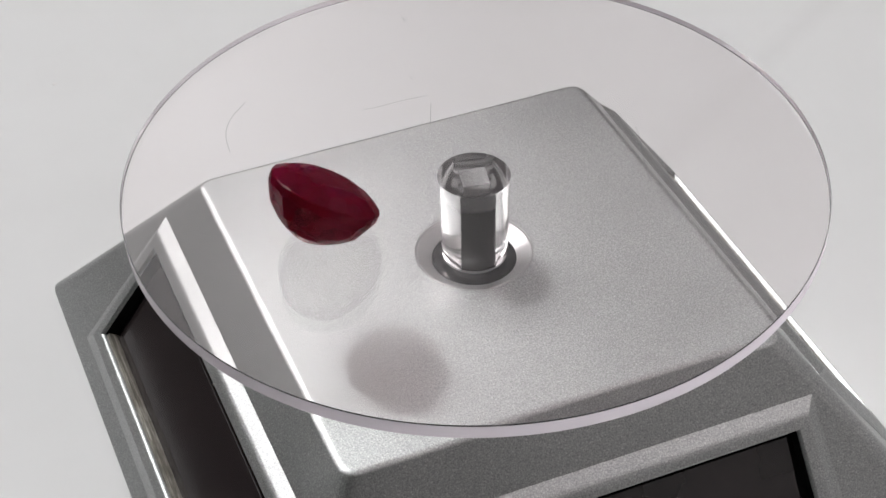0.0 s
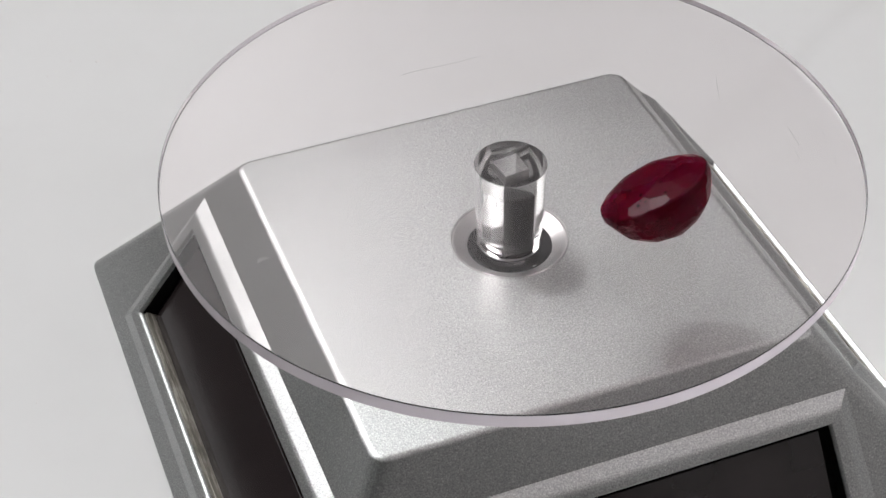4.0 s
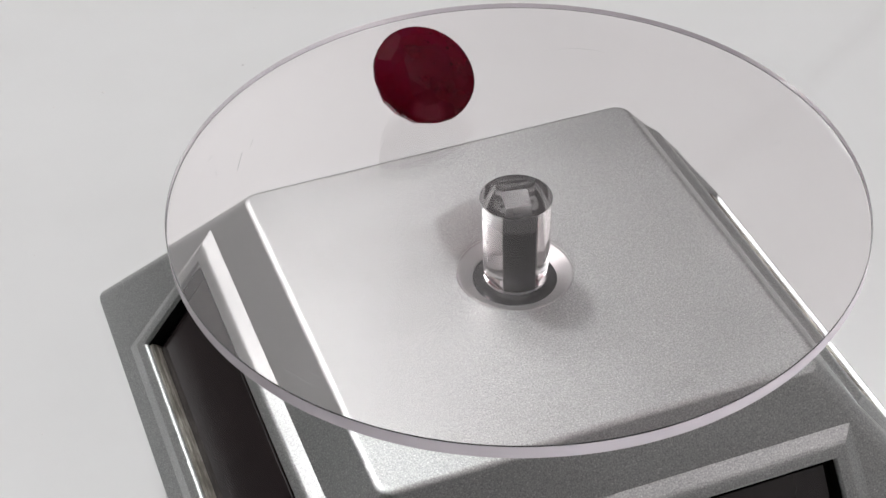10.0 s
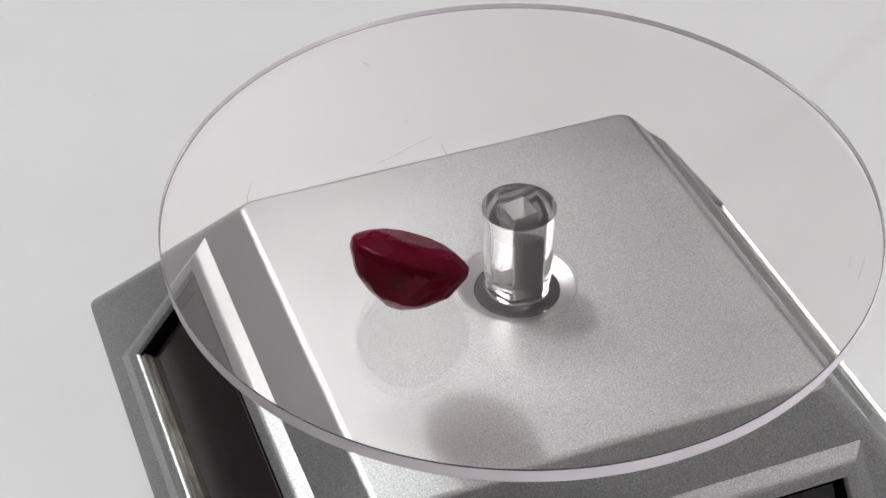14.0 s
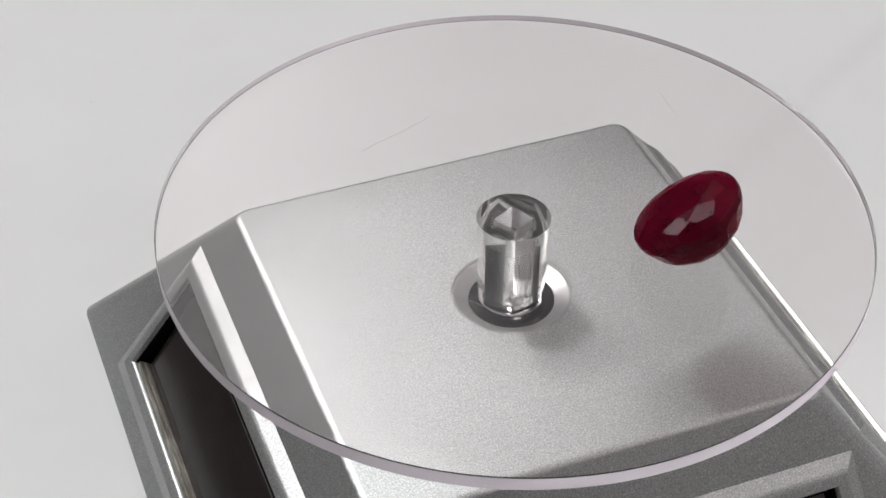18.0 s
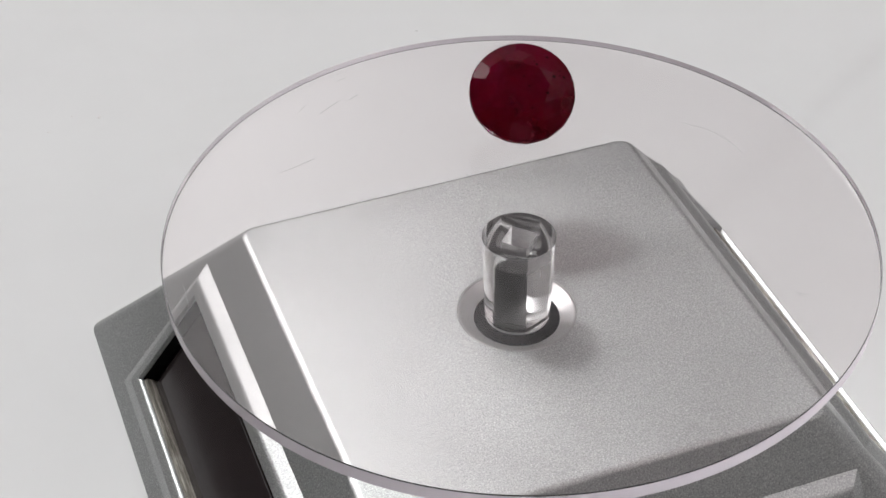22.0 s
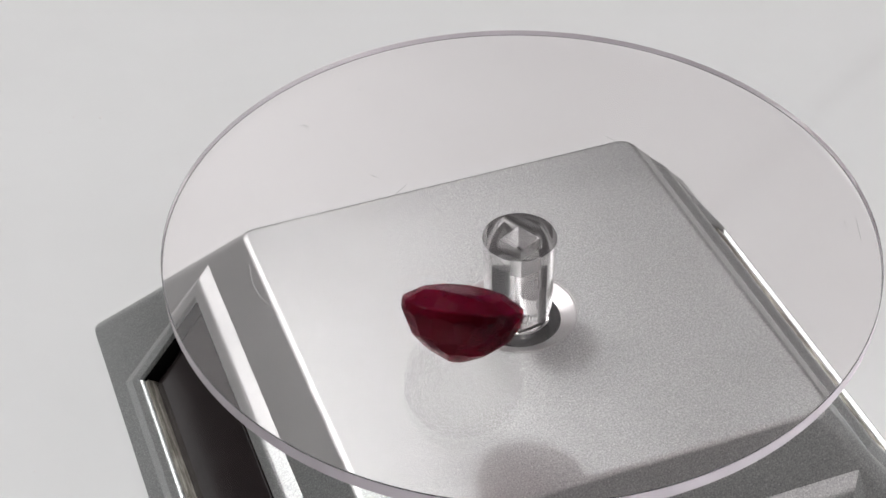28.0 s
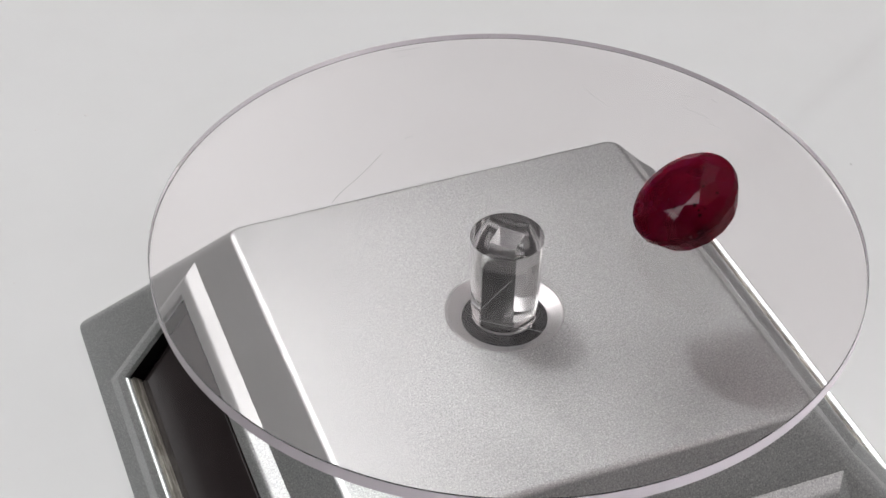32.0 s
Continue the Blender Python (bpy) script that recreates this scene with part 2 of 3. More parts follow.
def box(x0, x1, y0, y1, z0, z1, bevel=0.0, segments=2):
    bm = bmesh.new()
    bmesh.ops.create_cube(bm, size=1, matrix=Matrix.Translation(((x0 + x1) / 2, (y0 + y1) / 2, (z0 + z1) / 2)) @ Matrix.Diagonal((x1 - x0, y1 - y0, z1 - z0, 1)))
    if bevel:
        bmesh.ops.bevel(bm, geom=bm.edges[:], offset=bevel, segments=segments, affect="EDGES", profile=0.5)
    return bm


def lathe(profile, n=96):
    """A closed solid turned round z from (radius, height) pairs that start and end on the axis or meet."""
    bm = bmesh.new()
    rings = []
    for r, z in profile:
        if r < 1e-7:
            rings.append([bm.verts.new((0, 0, z))])
        else:
            rings.append([bm.verts.new((r * math.cos(2 * math.pi * i / n), r * math.sin(2 * math.pi * i / n), z)) for i in range(n)])
    for a, b in zip(rings, rings[1:]):
        for i in range(n):
            j = (i + 1) % n
            if len(a) == 1:
                bm.faces.new((a[0], b[i], b[j]))
            elif len(b) == 1:
                bm.faces.new((a[i], a[j], b[0]))
            else:
                bm.faces.new((a[i], a[j], b[j], b[i]))
    return bm


def thing(name, label, category, m=None, kind="", group=""):
    ob = new(name)
    ob.empty_display_size = 0.01
    if m:
        ob.matrix_world = m
    return tagged(ob, label, category, group, kind)


# ---- the room, closed round the table ----
def room():
    x0, x1, y0, y1, z0, z1, w = -1.25, EAST, -1.6, NORTH, -0.75, CEILING, 0.1

    def piece(name, label, dims, mat):
        tagged(new(name, mesh_of(box(*dims), name, mat)), label, name.split("_")[0], kind="structure")

    piece("floor", "dark brown wooden floor", (x0 - w, x1 + w, y0 - w, y1 + w, z0 - w, z0), FLOOR)
    pierced("ceiling", "plain white ceiling with an added opening for fill light", FILL_OPENING, (x0 - w, x1 + w, -y1 - w, -y0 + w), w, CEIL, pose(0, 0, z1, 90, 0, 0))
    # Unseen walls: dark ones dim the reflections, pale ones add bounce.
    piece("wall_south", "plain unseen wall, darkened to dim reflections", (x0, 0.55, y0 - w, y0, z0, z1), WALL_DARK)
    piece("wall_south_east", "plain unseen wall, kept pale to bounce light", (0.55, x1, y0 - w, y0, z0, z1), WALL_PALE)
    piece("wall_west", "plain unseen wall, darkened to dim reflections", (x0 - w, x0, y0, y1 + w, z0, z1), WALL_DARK)
    pierced("wall_north", "plain grey wall with a wide window", WINDOW, (x0, x1, z0, z1), w, WALL, pose(0, y1, 0))
    piece("wall_east", "plain unseen wall, kept pale to bounce light", (x1, x1 + w, y0, y1 + w, z0, z1), WALL_PALE)
    window("window_1", WINDOW, pose(0, y1 + 0.05, 0))
    # Frame of the made-up roof opening that lets in the fill.
    window("fill_window", FILL_OPENING, pose(0, 0, z1 + 0.05, 90, 0, 0))


def pierced(name, label, hole, span, w, mat, m):
    """A wall along x, from y 0 to its thickness, with a window's opening through it."""
    wx0, wx1, wz0, wz1 = hole
    x0, x1, z0, z1 = span
    bm = bmesh.new()
    for d in ((x0, wx0, z0, z1), (wx1, x1, z0, z1), (wx0, wx1, z0, wz0), (wx0, wx1, wz1, z1)):
        b = box(d[0], d[1], 0, w, d[2], d[3])
        me = bpy.data.meshes.new("wall_piece")
        b.to_mesh(me)
        b.free()
        bm.from_mesh(me)
        bpy.data.meshes.remove(me)
    bm.transform(m)
    tagged(new(name, mesh_of(bm, name, mat)), label, name.split("_")[0], kind="structure")


def window(name, hole, m):
    wx0, wx1, wz0, wz1 = hole
    win = thing(name, "unseen white framed window, daylight outside", "window", m @ pose((wx0 + wx1) / 2, 0, wz0), kind="structure")
    hw, hh, k = (wx1 - wx0) / 2, wz1 - wz0, 0.025
    for a in ((-hw, hw, 0, k), (-hw, hw, hh - k, hh), (-hw, -hw + k, k, hh - k), (hw - k, hw, k, hh - k)):
        part("window_frame", box(a[0], a[1], -0.02, 0.02, a[2], a[3], 0.002), LACQUER, win)


def table():
    x0, x1, y0, y1 = -0.125, 0.55, -0.32, 0.36
    t = thing("table", "white laminate table with a smooth matt top", "table", pose(0, 0, -0.75))
    part("tabletop", box(x0, x1, y0, y1, 0.72, 0.75, 0.003), TABLE, t)
    for x in (x0 + 0.05, x1 - 0.05):
        for y in (y0 + 0.05, y1 - 0.05):
            part("leg", box(x - 0.02, x + 0.02, y - 0.02, y + 0.02, 0, 0.72, 0.002), LACQUER, t)


# ---- the turntable's housing ----
A, B, ZT = 32.91, 55.68, 31.42
SLOPE = math.hypot(B - A, ZT - 1.0)
DOWN = ((B - A) / SLOPE, (ZT - 1.0) / SLOPE)
RING = 8.78
OFF = (0.04 * MM, -0.54 * MM)  # the housing's middle, seen from the disc's axis


def side_matrix(quarter):
    """u along the edge, s down the slope from the top edge, n out of the slope; millimetres to metres."""
    dx, dz = DOWN
    m = Matrix(((0, dx, dz, A), (1, 0, 0, 0), (0, -dz, dx, ZT), (0, 0, 0, 1)))
    return Matrix.Rotation(math.radians(90 * quarter), 4, "Z") @ Matrix.Diagonal((MM, MM, MM, 1)) @ m


def housing_shell():
    bm = bmesh.new()
    rings = []
    for h, z in ((B, 0), (B, 1.0), (A, ZT)):
        rings.append([bm.verts.new((sx * h * MM, sy * h * MM, z * MM)) for sx, sy in ((-1, -1), (1, -1), (1, 1), (-1, 1))])
    for a, b in zip(rings, rings[1:]):
        for i in range(4):
            bm.faces.new((a[i], a[(i + 1) % 4], b[(i + 1) % 4], b[i]))
    bm.faces.new(rings[0][::-1])
    bm.faces.new(rings[2])
    bm.edges.ensure_lookup_table()
    hips = [e for e in bm.edges if abs(e.verts[0].co.z - e.verts[1].co.z) > 0.0005]
    bmesh.ops.bevel(bm, geom=hips, offset=2.0 * MM, segments=5, affect="EDGES", profile=0.5)
    top = [e for e in bm.edges if all(v.co.z > 0.0312 for v in e.verts)]
    bmesh.ops.bevel(bm, geom=top, offset=0.6 * MM, segments=4, affect="EDGES", profile=0.5)
    flat = sorted((f for f in bm.faces if f.normal.z > 0.3), key=lambda f: -f.calc_area())[:5]
    for f in flat:
        edges = list(f.edges)
        c, up = f.calc_center_median(), f.normal.z > 0.99
        normal = f.normal.copy()
        if up:
            hole = [(RING * MM * math.cos(2 * math.pi * i / 72) - OFF[0], RING * MM * math.sin(2 * math.pi * i / 72) - OFF[1], c.z) for i in range(72)]
        else:
            q = round(math.atan2(normal.y, normal.x) / (math.pi / 2)) % 4
            hole = [side_matrix(q) @ Vector(p) for p in ((-32.5, 11.6, 0), (32.5, 11.6, 0), (32.5, 31.5, 0), (-32.5, 31.5, 0))]
        bmesh.ops.delete(bm, geom=[f], context="FACES_ONLY")
        ring = [bm.verts.new(p) for p in hole]
        edges += [bm.edges.new((ring[i], ring[(i + 1) % len(ring)])) for i in range(len(ring))]
        bmesh.ops.triangle_fill(bm, edges=edges, use_beauty=True, normal=normal)
    return bm


def rect_loop(bm, s0, s1, u0, u1, n):
    return [bm.verts.new(p) for p in ((-u0, s0, n), (u0, s0, n), (u1, s1, n), (-u1, s1, n))]


def panel_frame(q):
    """A raised, bevelled frame round the opening of one solar panel."""
    bm = bmesh.new()
    rail, lip = (31.75, 31.4) if q == 0 else (30.75, 30.1)  # the east frame has a slimmer foot
    rows = [(8.9, 34.9, 35.2, 36.9, -0.25), (8.9, 34.9, 35.2, 36.9, 0.02), (10.8, 32.7, 33.7, 34.5, 0.92), (11.2, 32.4, 33.5, 34.2, 1.04), (11.6, 32.2, 33.25, 33.9, 1.1), (11.95, 32.1, 33.0, 33.6, 1.12)]
    if q == 0:
        rows += [(12.8, rail, 31.6, 32.3, 1.12), (12.95, rail - 0.06, 31.5, 32.2, 1.02), (13.03, lip, 31.25, 31.95, -0.2), (13.05, lip - 0.02, 31.2, 31.9, -0.3)]
    else:
        rows += [(12.8, rail, 31.6, 32.3, 1.12), (12.95, rail - 0.3, 31.5, 32.2, 1.04), (13.03, lip + 0.12, 31.25, 31.95, 0.8), (13.05, lip, 31.2, 31.9, 0.55)]
    loops = [rect_loop(bm, *v) for v in rows + [(13.05, lip - 0.02 if q == 0 else lip, 31.2, 31.9, -1.7)]]
    last = len(loops) - 2
    for k, (a, b) in enumerate(zip(loops, loops[1:])):
        for i in range(4):
            f = bm.faces.new((a[i], a[(i + 1) % 4], b[(i + 1) % 4], b[i]))
            # Recess walls are blackened as painted shade; the lower one stays silver.
            f.material_index = 1 if k == last and i != 2 else 0
    bm.transform(side_matrix(q))
    return bm


def side_box(q, u0, u1, s0, s1, n0, n1, bevel=0.0):
    bm = box(u0, u1, s0, s1, n0, n1, bevel)
    bm.transform(side_matrix(q))
    return bm


def frame_part(bm, base):
    me = bpy.data.meshes.new("panel_frame")
    bmesh.ops.recalc_face_normals(bm, faces=bm.faces)
    bm.to_mesh(me)
    bm.free()
    me.materials.append(SILVER)
    me.materials.append(GAP)
    ob = new("panel_frame", me)
    ob.parent = base
    return tagged(ob, "raised bevelled silver frame")


def turntable_base():
    base = thing("solar_turntable", "silver plastic solar display turntable base on a white table", "turntable", pose(*OFF, 0))
    part("housing", housing_shell(), SILVER, base, "silver lacquered plastic housing")
    for q in range(4):
        f = frame_part(panel_frame(q), base)
        part("backing", side_box(q, -31.7, 31.7, 12.4, 30.2, -1.75, -1.5), GAP, f)
        part("solar_panel", side_box(q, -30.3, 30.3, 15.2 if q == 2 else 13.8, 29.3, -1.5, -0.9, 0.1), CELL, f, "dark glossy solar panel")
        part("panel_edge", side_box(q, -31.3, 31.3, 29.3, 31.33 if q == 0 else 30.05, -1.5, 0.42 if q == 0 else 0.5, 0.05), EDGE, f, "worn streaky panel edge")
    axis = Matrix.Translation((-OFF[0], -OFF[1], 0))
    bm = scaled(lathe([(RING - 0.06, ZT - 1.6), (RING - 0.06, ZT - 0.1), (RING - 0.12, ZT - 0.03), (RING - 0.45, ZT - 0.06), (6.35, ZT - 1.15), (6.25, ZT - 1.6)], 192))
    bm.transform(axis)
    part("collar", bm, COLLAR, base, "pale satin collar ring")
    bm = scaled(lathe([(0, ZT - 1.7), (6.6, ZT - 1.7), (6.6, ZT - 1.3), (0, ZT - 1.3)]))
    bm.transform(axis)
    part("hub", bm, DARK, base, "glossy black hub")
    return base


def scaled(bm):
    bm.transform(Matrix.Diagonal((MM, MM, MM, 1)))
    return bm


# ---- what turns ----
DISC_Z, DISC_T, DISC_R = 45.65, 2.2, 50.11


def clear_disc():
    n = 256
    R, z0, z1, c = DISC_R, 0.0, DISC_T, 0.13
    bm = scaled(lathe([(0, z0), (R - c, z0), (R, z0 + c), (R, z1 - c), (R - c, z1), (0, z1)], n))
    for f in bm.faces:
        out = math.hypot(*f.calc_center_median()[:2]) / MM
        f.material_index = 0 if out < R - c * 0.9 else 1 if out > R - c * 0.2 else 2
    return bm


def rod(socket=1.95, top_gap=0.7):
    """A tapered clear rod with a square blind socket in it."""
    h = DISC_Z - ZT + 0.7
    bm = lathe([(0, -h), (4.2, -h), (4.42, -h + 0.05), (4.62, -h + 0.2), (4.76, -h + 0.45), (4.82, -h + 0.8), (5.27, -0.2), (5.26, -0.07), (5.25, -0.04)], 256)
    bmesh.ops.recalc_face_normals(bm, faces=bm.faces)
    square = ((-1, -1), (1, -1), (1, 1), (-1, 1))
    for f in bm.faces:
        c = f.calc_center_median()
        if c.z < -h + 0.7 and math.hypot(c.x, c.y) > 4.25:
            f.material_index = 3
    lo, mid, hi = [[bm.verts.new((x * socket, y * socket, z)) for x, y in square] for z in (-h + 0.3, -4.3, -top_gap)]
    for a, b, k in ((hi, mid, 2), (mid, lo, 1)):
        for i in range(4):
            bm.faces.new((a[i], a[(i + 1) % 4], b[(i + 1) % 4], b[i])).material_index = k
    bm.faces.new(hi[::-1])
    bm.faces.new(lo)
    return scaled(bm)


def platter():
    p = thing("turntable_platter", "clear acrylic turntable disc on a clear stem", "turntable disc", pose(0, 0, DISC_Z * MM))
    d = part("disc", clear_disc(), [ACRYLIC, RIM, ARRIS], p, "clear round acrylic disc")
    d.visible_shadow = False
    me = bpy.data.meshes.new("stem")
    bm = rod()
    bm.to_mesh(me)
    bm.free()
    me.materials.append(STEM)
    for m in (FROST, SATIN, FOOT):
        me.materials.append(m)
    r = new("stem", me)
    r.parent = p
    r.visible_shadow = False
    tagged(r, "clear acrylic stem with a square socket")
    # The stem's top face, set apart and greyed so that it casts the stem's shadow.
    joint = part("stem_top_face", scaled(lathe([(5.25, -0.04), (0, -0.04)], 256)), STEM_TOP, p, "top face of the stem, greyed to deepen its shadow")
    if joint.data.polygons[0].normal.z < 0:
        joint.data.flip_normals()
    low = ZT - DISC_Z - 0.75
    # Hidden pale ring, added to lighten what shows through the stem.
    part("reflector_ring", scaled(lathe([(2.2, low), (3.0, low), (3.0, low - 0.3), (2.2, low - 0.3), (2.2, low)], 96)), PALE_RING, p, "added pale ring that lightens the view through the stem")
    part("drive_shaft", scaled(box(-1.8, 1.8, -1.8, 1.8, -DISC_Z + ZT - 1.25, -4.2, 0.1)), SHAFT, p, "dark square drive shaft")
    return p


GEM_LEAN, GEM_R, GEM_H, GEM_SIDE = 33.16, 24.13, 6.58, 4.65
SPIN, START = 27.02, -167.7
# seconds and degrees by which the solar drive runs ahead of its mean speed
DRIFT = [(0.0, -1.65), (2.0, -1.1), (6.0, -0.4), (10.0, -0.35), (11.0, -0.4), (12.0, 0.0), (14.0, 0.7), (19.0, 0.8), (21.0, 0.35), (23.0, -0.35), (25.0, 0.7), (30.0, 0.7), (32.0, 0.7)]
CROWN = []  # normals and places of the upper facets, in millimetres


def turn_at(t):
    """The disc's turn in degrees."""
    return START + SPIN * t + float(np.interp(t, *zip(*DRIFT)))


def gem_mesh():
    """An oval mixed-cut stone, cut plane by plane: octagonal table, stars, bezels, a thick girdle and a deep, bellied pavilion."""
    rng = random.Random(4)
    bm = bmesh.new()
    bmesh.ops.create_cube(bm, size=30 * MM)

    def cut(polar, azimuth, r, z):
        p, a = math.radians(polar), math.radians(azimuth)
        no = Vector((math.sin(p) * math.cos(a), math.sin(p) * math.sin(a), math.cos(p)))
        co = Vector((r * math.cos(a), r * math.sin(a), z))
        if polar < 80:
            CROWN.append((no, co))
        bmesh.ops.bisect_plane(bm, geom=bm.verts[:] + bm.edges[:] + bm.faces[:], plane_co=co * MM, plane_no=no, clear_outer=True, dist=1e-7)
        rim = [e for e in bm.edges if e.is_boundary]
        if rim:
            bmesh.ops.holes_fill(bm, edges=rim)

    j = rng.uniform
    for i in range(32):  # girdle
        cut(90, 11.25 * i, 7.87 + j(-0.03, 0.03), 0)
    cut(0, 0, 0, 2.27)
    for i in range(8):  # stars
        cut(9.8 if i == 0 else 12 + j(-1, 1), 32.5 if i == 0 else 45 * i + 35, 3.7, 2.27)
    for i in range(8):  # bezels
        cut({1: 17.4, 7: 21}.get(i, 20 + j(-1, 1)), {1: 52, 7: -37}.get(i, 45 * i + 12.5 + j(-1, 1)), 4.02, 2.27)
    for i in range(16):  # upper girdle
        cut(30.5 + j(-1.5, 1.5), 22.5 * i + 1.2 + j(-1, 1), 7.82, 0.5)
    for i in range(32):  # the girdle's worn upper edge
        cut(60, 11.25 * i, 7.78, 0.47)
    for i in range(16):  # lower girdle
        cut(180 - 63.3 + j(-2, 2), 22.5 * i + j(-3, 3), 7.85, -0.6)
    for i in range(14):
        cut(180 - 41 + j(-3, 3), 360 / 14 * i + 8 + j(-4, 4), 5.3, -4.6)
    for i in range(8):
        cut(180 - 28 + j(-2.5, 2.5), 45 * i + 20 + j(-5, 5), 2.9, -6.17)
    cut(180, 0, 0, -7.1)
    lean = (pose(0, 0, 0, GEM_SIDE, 0, 0) @ pose(0, 0, 0, 0, -GEM_LEAN, 0)).inverted().to_3x3() @ Vector((0, 0, -1))
    foot = math.degrees(math.acos(lean.z)), math.degrees(math.atan2(lean.y, lean.x))  # the facet on which it lies
    cut(foot[0], foot[1], 0, GEM_H / math.cos(math.radians(foot[0])))
    bmesh.ops.remove_doubles(bm, verts=bm.verts, dist=0.03 * MM)
    bmesh.ops.bevel(bm, geom=bm.edges[:], offset=0.06 * MM, segments=2, affect="EDGES")
    return bm


WOBBLE, LOW = 0.58, 205.0  # the disc sits slightly askew, lowest at this angle


def askew(t):
    """The disc's small tilt, which turns with it."""
    a = math.radians(LOW + turn_at(t) - START)
    centre = Matrix.Translation((0, 0, DISC_Z * MM))
    return centre @ Matrix.Rotation(math.radians(WOBBLE), 4, Vector((-math.sin(a), math.cos(a), 0))) @ centre.inverted()


REST = []  # how far the stone has to sink to touch the disc


def gem_pose(t):
    a = turn_at(t)
    return (askew(t) @ Matrix.Rotation(math.radians(a), 4, "Z") @ pose(GEM_R * MM, 0, (DISC_Z + DISC_T + GEM_H) * MM - sum(REST))
            @ pose(0, 0, 0, GEM_SIDE, 0, 0) @ pose(0, 0, 0, 0, -GEM_LEAN, 0))


def gem():
    g = thing("ruby", "deep red faceted oval ruby tilted on a clear disc", "gemstone", gem_pose(0))
    whole = gem_mesh()
    whole.normal_update()
    low = min((askew(0).inverted() @ gem_pose(0) @ v.co).z for v in whole.verts) - (DISC_Z + DISC_T) * MM
    REST.append(low)
    whole.faces.index_update()
    top = max(whole.faces, key=lambda f: f.calc_area() if f.normal.z > 0.9 else 0).index

    def zone(f):
        if f.index == top:
            return "table_facet"
        if abs(f.normal.z) < 0.3:
            return "girdle"
        return "crown" if f.normal.z > 0 else "pavilion"

    for name, label in (("table_facet", "flat pitted table facet"), ("crown", "faceted crown"), ("girdle", "thick girdle"), ("pavilion", "deep bellied pavilion")):
        bm = whole.copy()
        bm.faces.index_update()
        bmesh.ops.delete(bm, geom=[f for f in bm.faces if zone(f) != name], context="FACES")
        me = bpy.data.meshes.new(name)
        bm.to_mesh(me)
        bm.free()
        me.materials.append(RUBY)
        ob = new(name, me)
        ob.parent = g
        tagged(ob, label)
    whole.free()
    rng = random.Random(11)
    for x, y, r in PITS:
        bm = bmesh.new()
        bmesh.ops.create_icosphere(bm, subdivisions=2, radius=1.0 * r * MM)
        for v in bm.verts:
            v.co *= 1 + rng.uniform(-0.4, 0.35)
        z, no = min(((co.dot(no) - no.x * x - no.y * y) / no.z, tuple(no)) for no, co in CROWN)
        lie = Vector(no).to_track_quat("Z", "Y").to_matrix().to_4x4()
        bmesh.ops.transform(bm, matrix=Matrix.Translation((x * MM, y * MM, z * MM)) @ lie @ Matrix.Diagonal((1, 1, 0.12, 1)), verts=bm.verts)
        part("pit", bm, PIT, g, "small dark surface pit")
    return g


PITS = [(-0.58, -3.6, 0.24), (2.25, -4.43, 0.28), (2.6, -5.28, 0.16), (2.5, -5.96, 0.24), (3.85, -1.77, 0.2), (4.35, -1.36, 0.12), (3.42, -5.26, 0.13), (5.42, -3.23, 0.2), (0.28, -0.87, 0.12), (1.72, 0.05, 0.12)]


# ---- small marks ----
def ribbon(points, width, z, taper=True):
    """A thin raised line through points in millimetres."""
    bm = bmesh.new()
    rows = []
    for i, (x, y) in enumerate(points):
        a, b = points[max(i - 1, 0)], points[min(i + 1, len(points) - 1)]
        dx, dy = b[0] - a[0], b[1] - a[1]
        k = (width * (0.35 if taper and i in (0, len(points) - 1) else 1.0)) / 2 / math.hypot(dx, dy)
        rows.append([bm.verts.new((x - dy * k, y + dx * k, z)), bm.verts.new((x, y, z + width * 0.3)), bm.verts.new((x + dy * k, y - dx * k, z))])
    for a, b in zip(rows, rows[1:]):
        bm.faces.new((a[0], a[1], b[1], b[0]))
        bm.faces.new((a[1], a[2], b[2], b[1]))
    return scaled(bm)


def curve_through(points, n=6):
    """Smooth points between the given ones."""
    if len(points) < 3:
        (x0, y0), (x1, y1) = points
        return [(x0 + (x1 - x0) * i / n, y0 + (y1 - y0) * i / n) for i in range(n + 1)]
    out = []
    for i in range(len(points) - 1):
        p0, p1, p2, p3 = points[max(i - 1, 0)], points[i], points[i + 1], points[min(i + 2, len(points) - 1)]
        for k in range(n):
            t = k / n
            out.append(tuple(0.5 * (2 * b + (c - a) * t + (2 * a - 5 * b + 4 * c - d) * t * t + (3 * b - a - 3 * c + d) * t ** 3) for a, b, c, d in zip(p0, p1, p2, p3)))
    return out + [points[-1]]


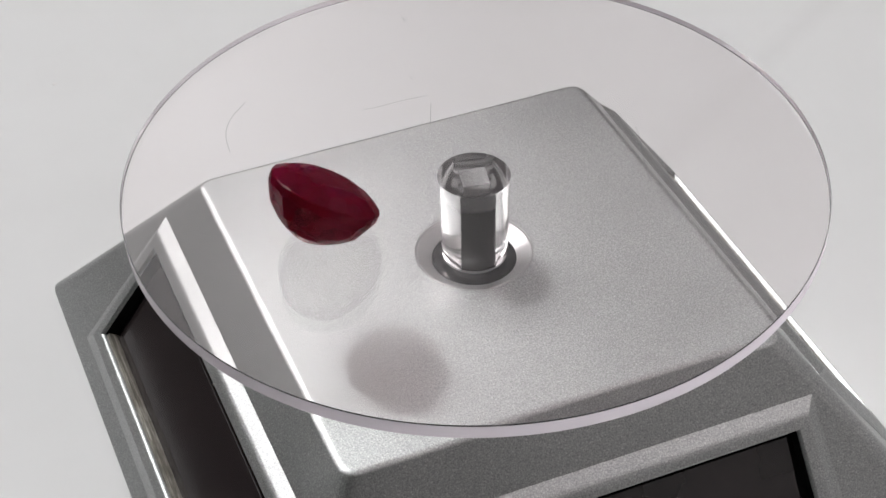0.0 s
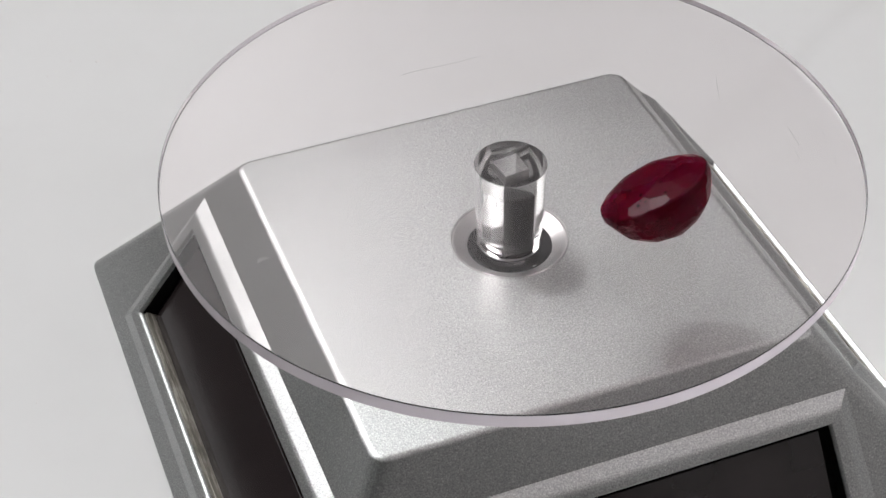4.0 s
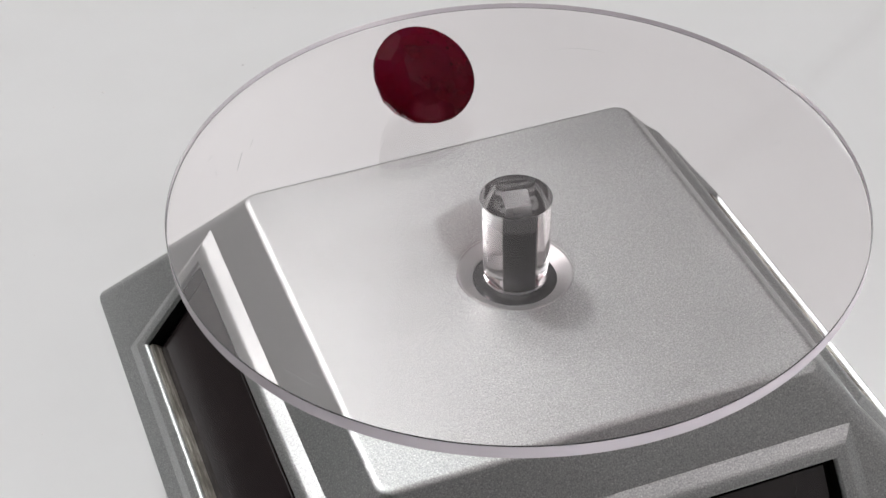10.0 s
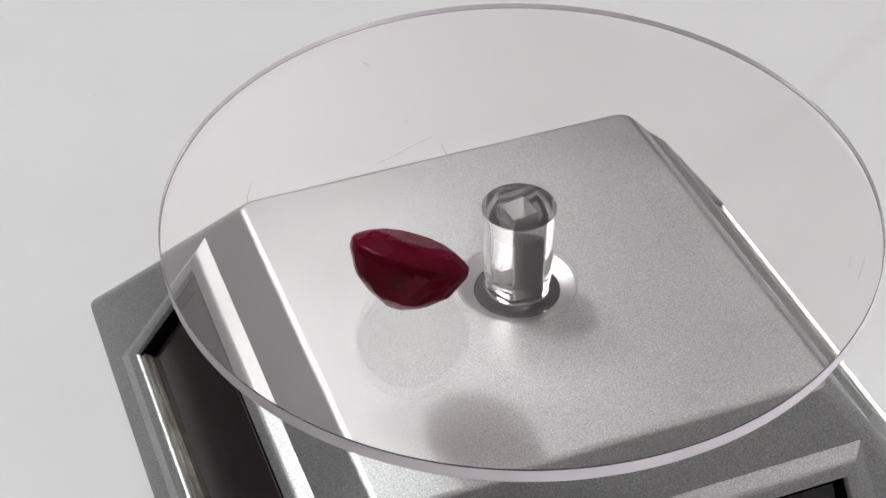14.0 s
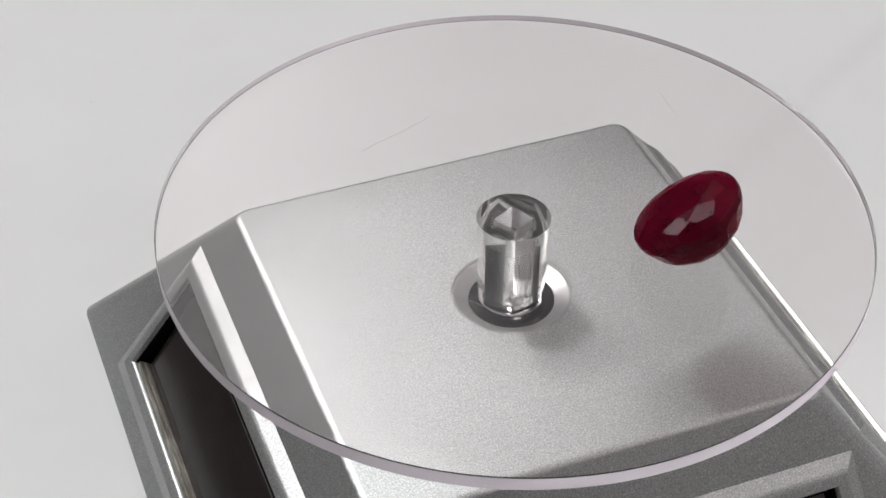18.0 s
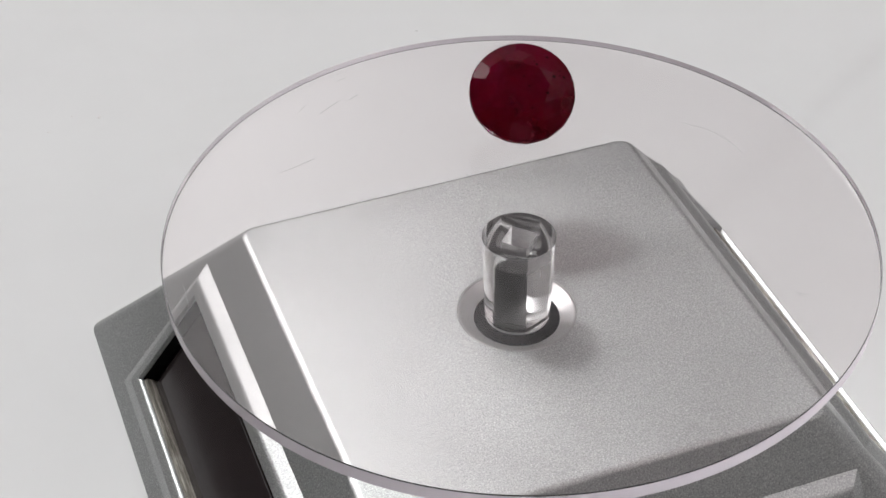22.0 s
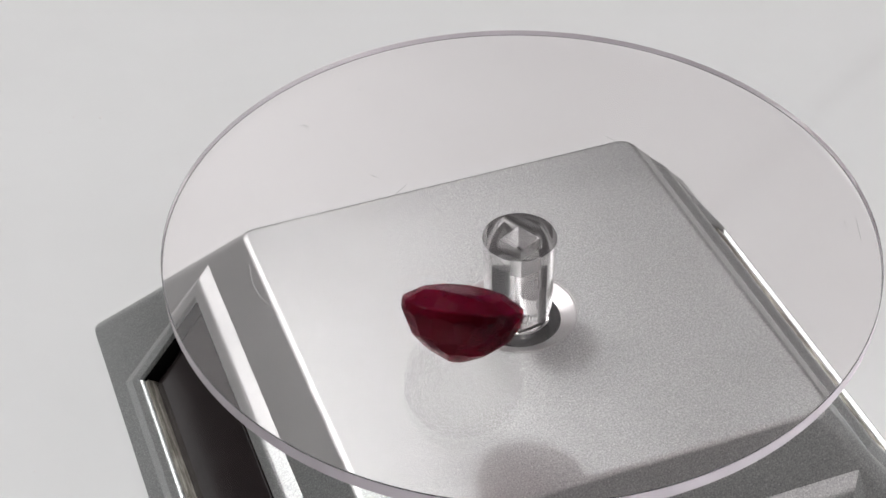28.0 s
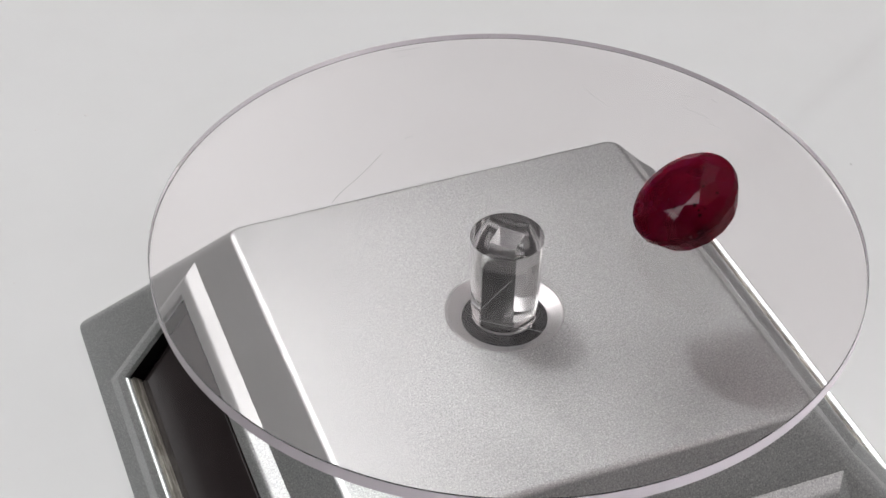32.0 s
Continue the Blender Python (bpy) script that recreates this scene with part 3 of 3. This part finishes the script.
SCRATCHES = [
    [(25.6, 0.4), (24.9, -2.6), (23.4, -6.8), (21.8, -12.6)],
    [(19.6, -17.1), (18.3, -18.0)],
    [(-25.7, 28.0), (-28.7, 25.1), (-30.6, 21.5), (-31.2, 17.0)],
    [(-40.5, 1.2), (-38.9, 0.0)],
    [(-30.2, -34.9), (-28.8, -36.0)],
    [(-10.8, -10.5), (-10.0, -10.0), (-8.9, -10.2)],
    [(-10.1, 19.5), (-7.1, 19.3), (-3.5, 19.4), (0.2, 19.2)],
    [(-2.9, 10.2), (-1.4, 13.8), (0.0, 17.3)],
    [(-0.5, 23.7), (-0.6, 25.0)],
    [(-23.9, -34.0), (-22.0, -34.9), (-19.8, -35.9)],
    [(-26.4, -31.6), (-24.3, -32.7)],
    [(-24.6, -38.4), (-23.6, -39.2)],
    [(-8.8, -33.0), (-6.4, -34.9), (-4.0, -37.0)],
    [(-21.1, -38.8), (-19.5, -39.1)],
    [(3.8, 41.0), (3.9, 39.9), (3.6, 38.8)],
    [(4.3, 40.6), (4.2, 39.2)],
    [(24.2, -38.9), (26.0, -37.6)],
    [(22.7, -41.6), (27.3, -38.9)],
]
DOTS = [(19.8, -35.4), (24.6, -31.0), (-1.4, -47.8), (30.3, -38.2), (-45.9, -27.8), (-19.0, 44.1), (16.1, 38.3)]


def disc_marks(platter_ob):
    turn = Matrix.Rotation(math.radians(-(START - 22.8)), 4, "Z")
    for p in SCRATCHES:
        bm = ribbon(curve_through(p), 0.08, DISC_T + 0.003)
        bm.transform(turn)
        part("scratch", bm, SCRATCH, platter_ob, "fine pale scratch")
    rng = random.Random(3)
    for x, y in DOTS:
        bm = bmesh.new()
        bmesh.ops.create_icosphere(bm, subdivisions=2, radius=0.13 * MM)
        for v in bm.verts:
            v.co *= 1 + rng.uniform(-0.3, 0.3)
            v.co.z *= 0.4
        bmesh.ops.translate(bm, verts=bm.verts, vec=(x * MM, y * MM, (DISC_T + 0.03) * MM))
        bm.transform(turn)
        part("dust_speck", bm, SPECK, platter_ob, "speck of dust")


def table_marks():
    rng = random.Random(8)
    for x, y, r in ((-41.5, 115.2, 0.42), (-46.5, 117.4, 0.25), (-51.8, 113.8, 0.28), (-4.5, 134.1, 0.22), (-64, 70, 0.2), (-71.2, 25.5, 0.2)):
        bm = bmesh.new()
        bmesh.ops.create_icosphere(bm, subdivisions=2, radius=r * MM)
        for v in bm.verts:
            v.co *= 1 + rng.uniform(-0.3, 0.3)
            v.co.z *= 0.25
        bmesh.ops.translate(bm, verts=bm.verts, vec=(x * MM, y * MM, 0.0))
        tagged(new("crumb", mesh_of(bm, "crumb", TABLE_SPECK)), "tiny grey crumb on the white table", "crumb", "crumbs on the table")


room()
table()
turntable_base()
PLATTER = platter()
GEM = gem()
disc_marks(PLATTER)
table_marks()


def motions():
    n = 96
    times = [32.0 * i / n for i in range(n + 1)]
    walk(PLATTER, [(t, askew(t) @ pose(0, 0, DISC_Z * MM, 0, 0, turn_at(t) - 22.8)) for t in times])
    walk(GEM, [(t, gem_pose(t)) for t in times])


motions()
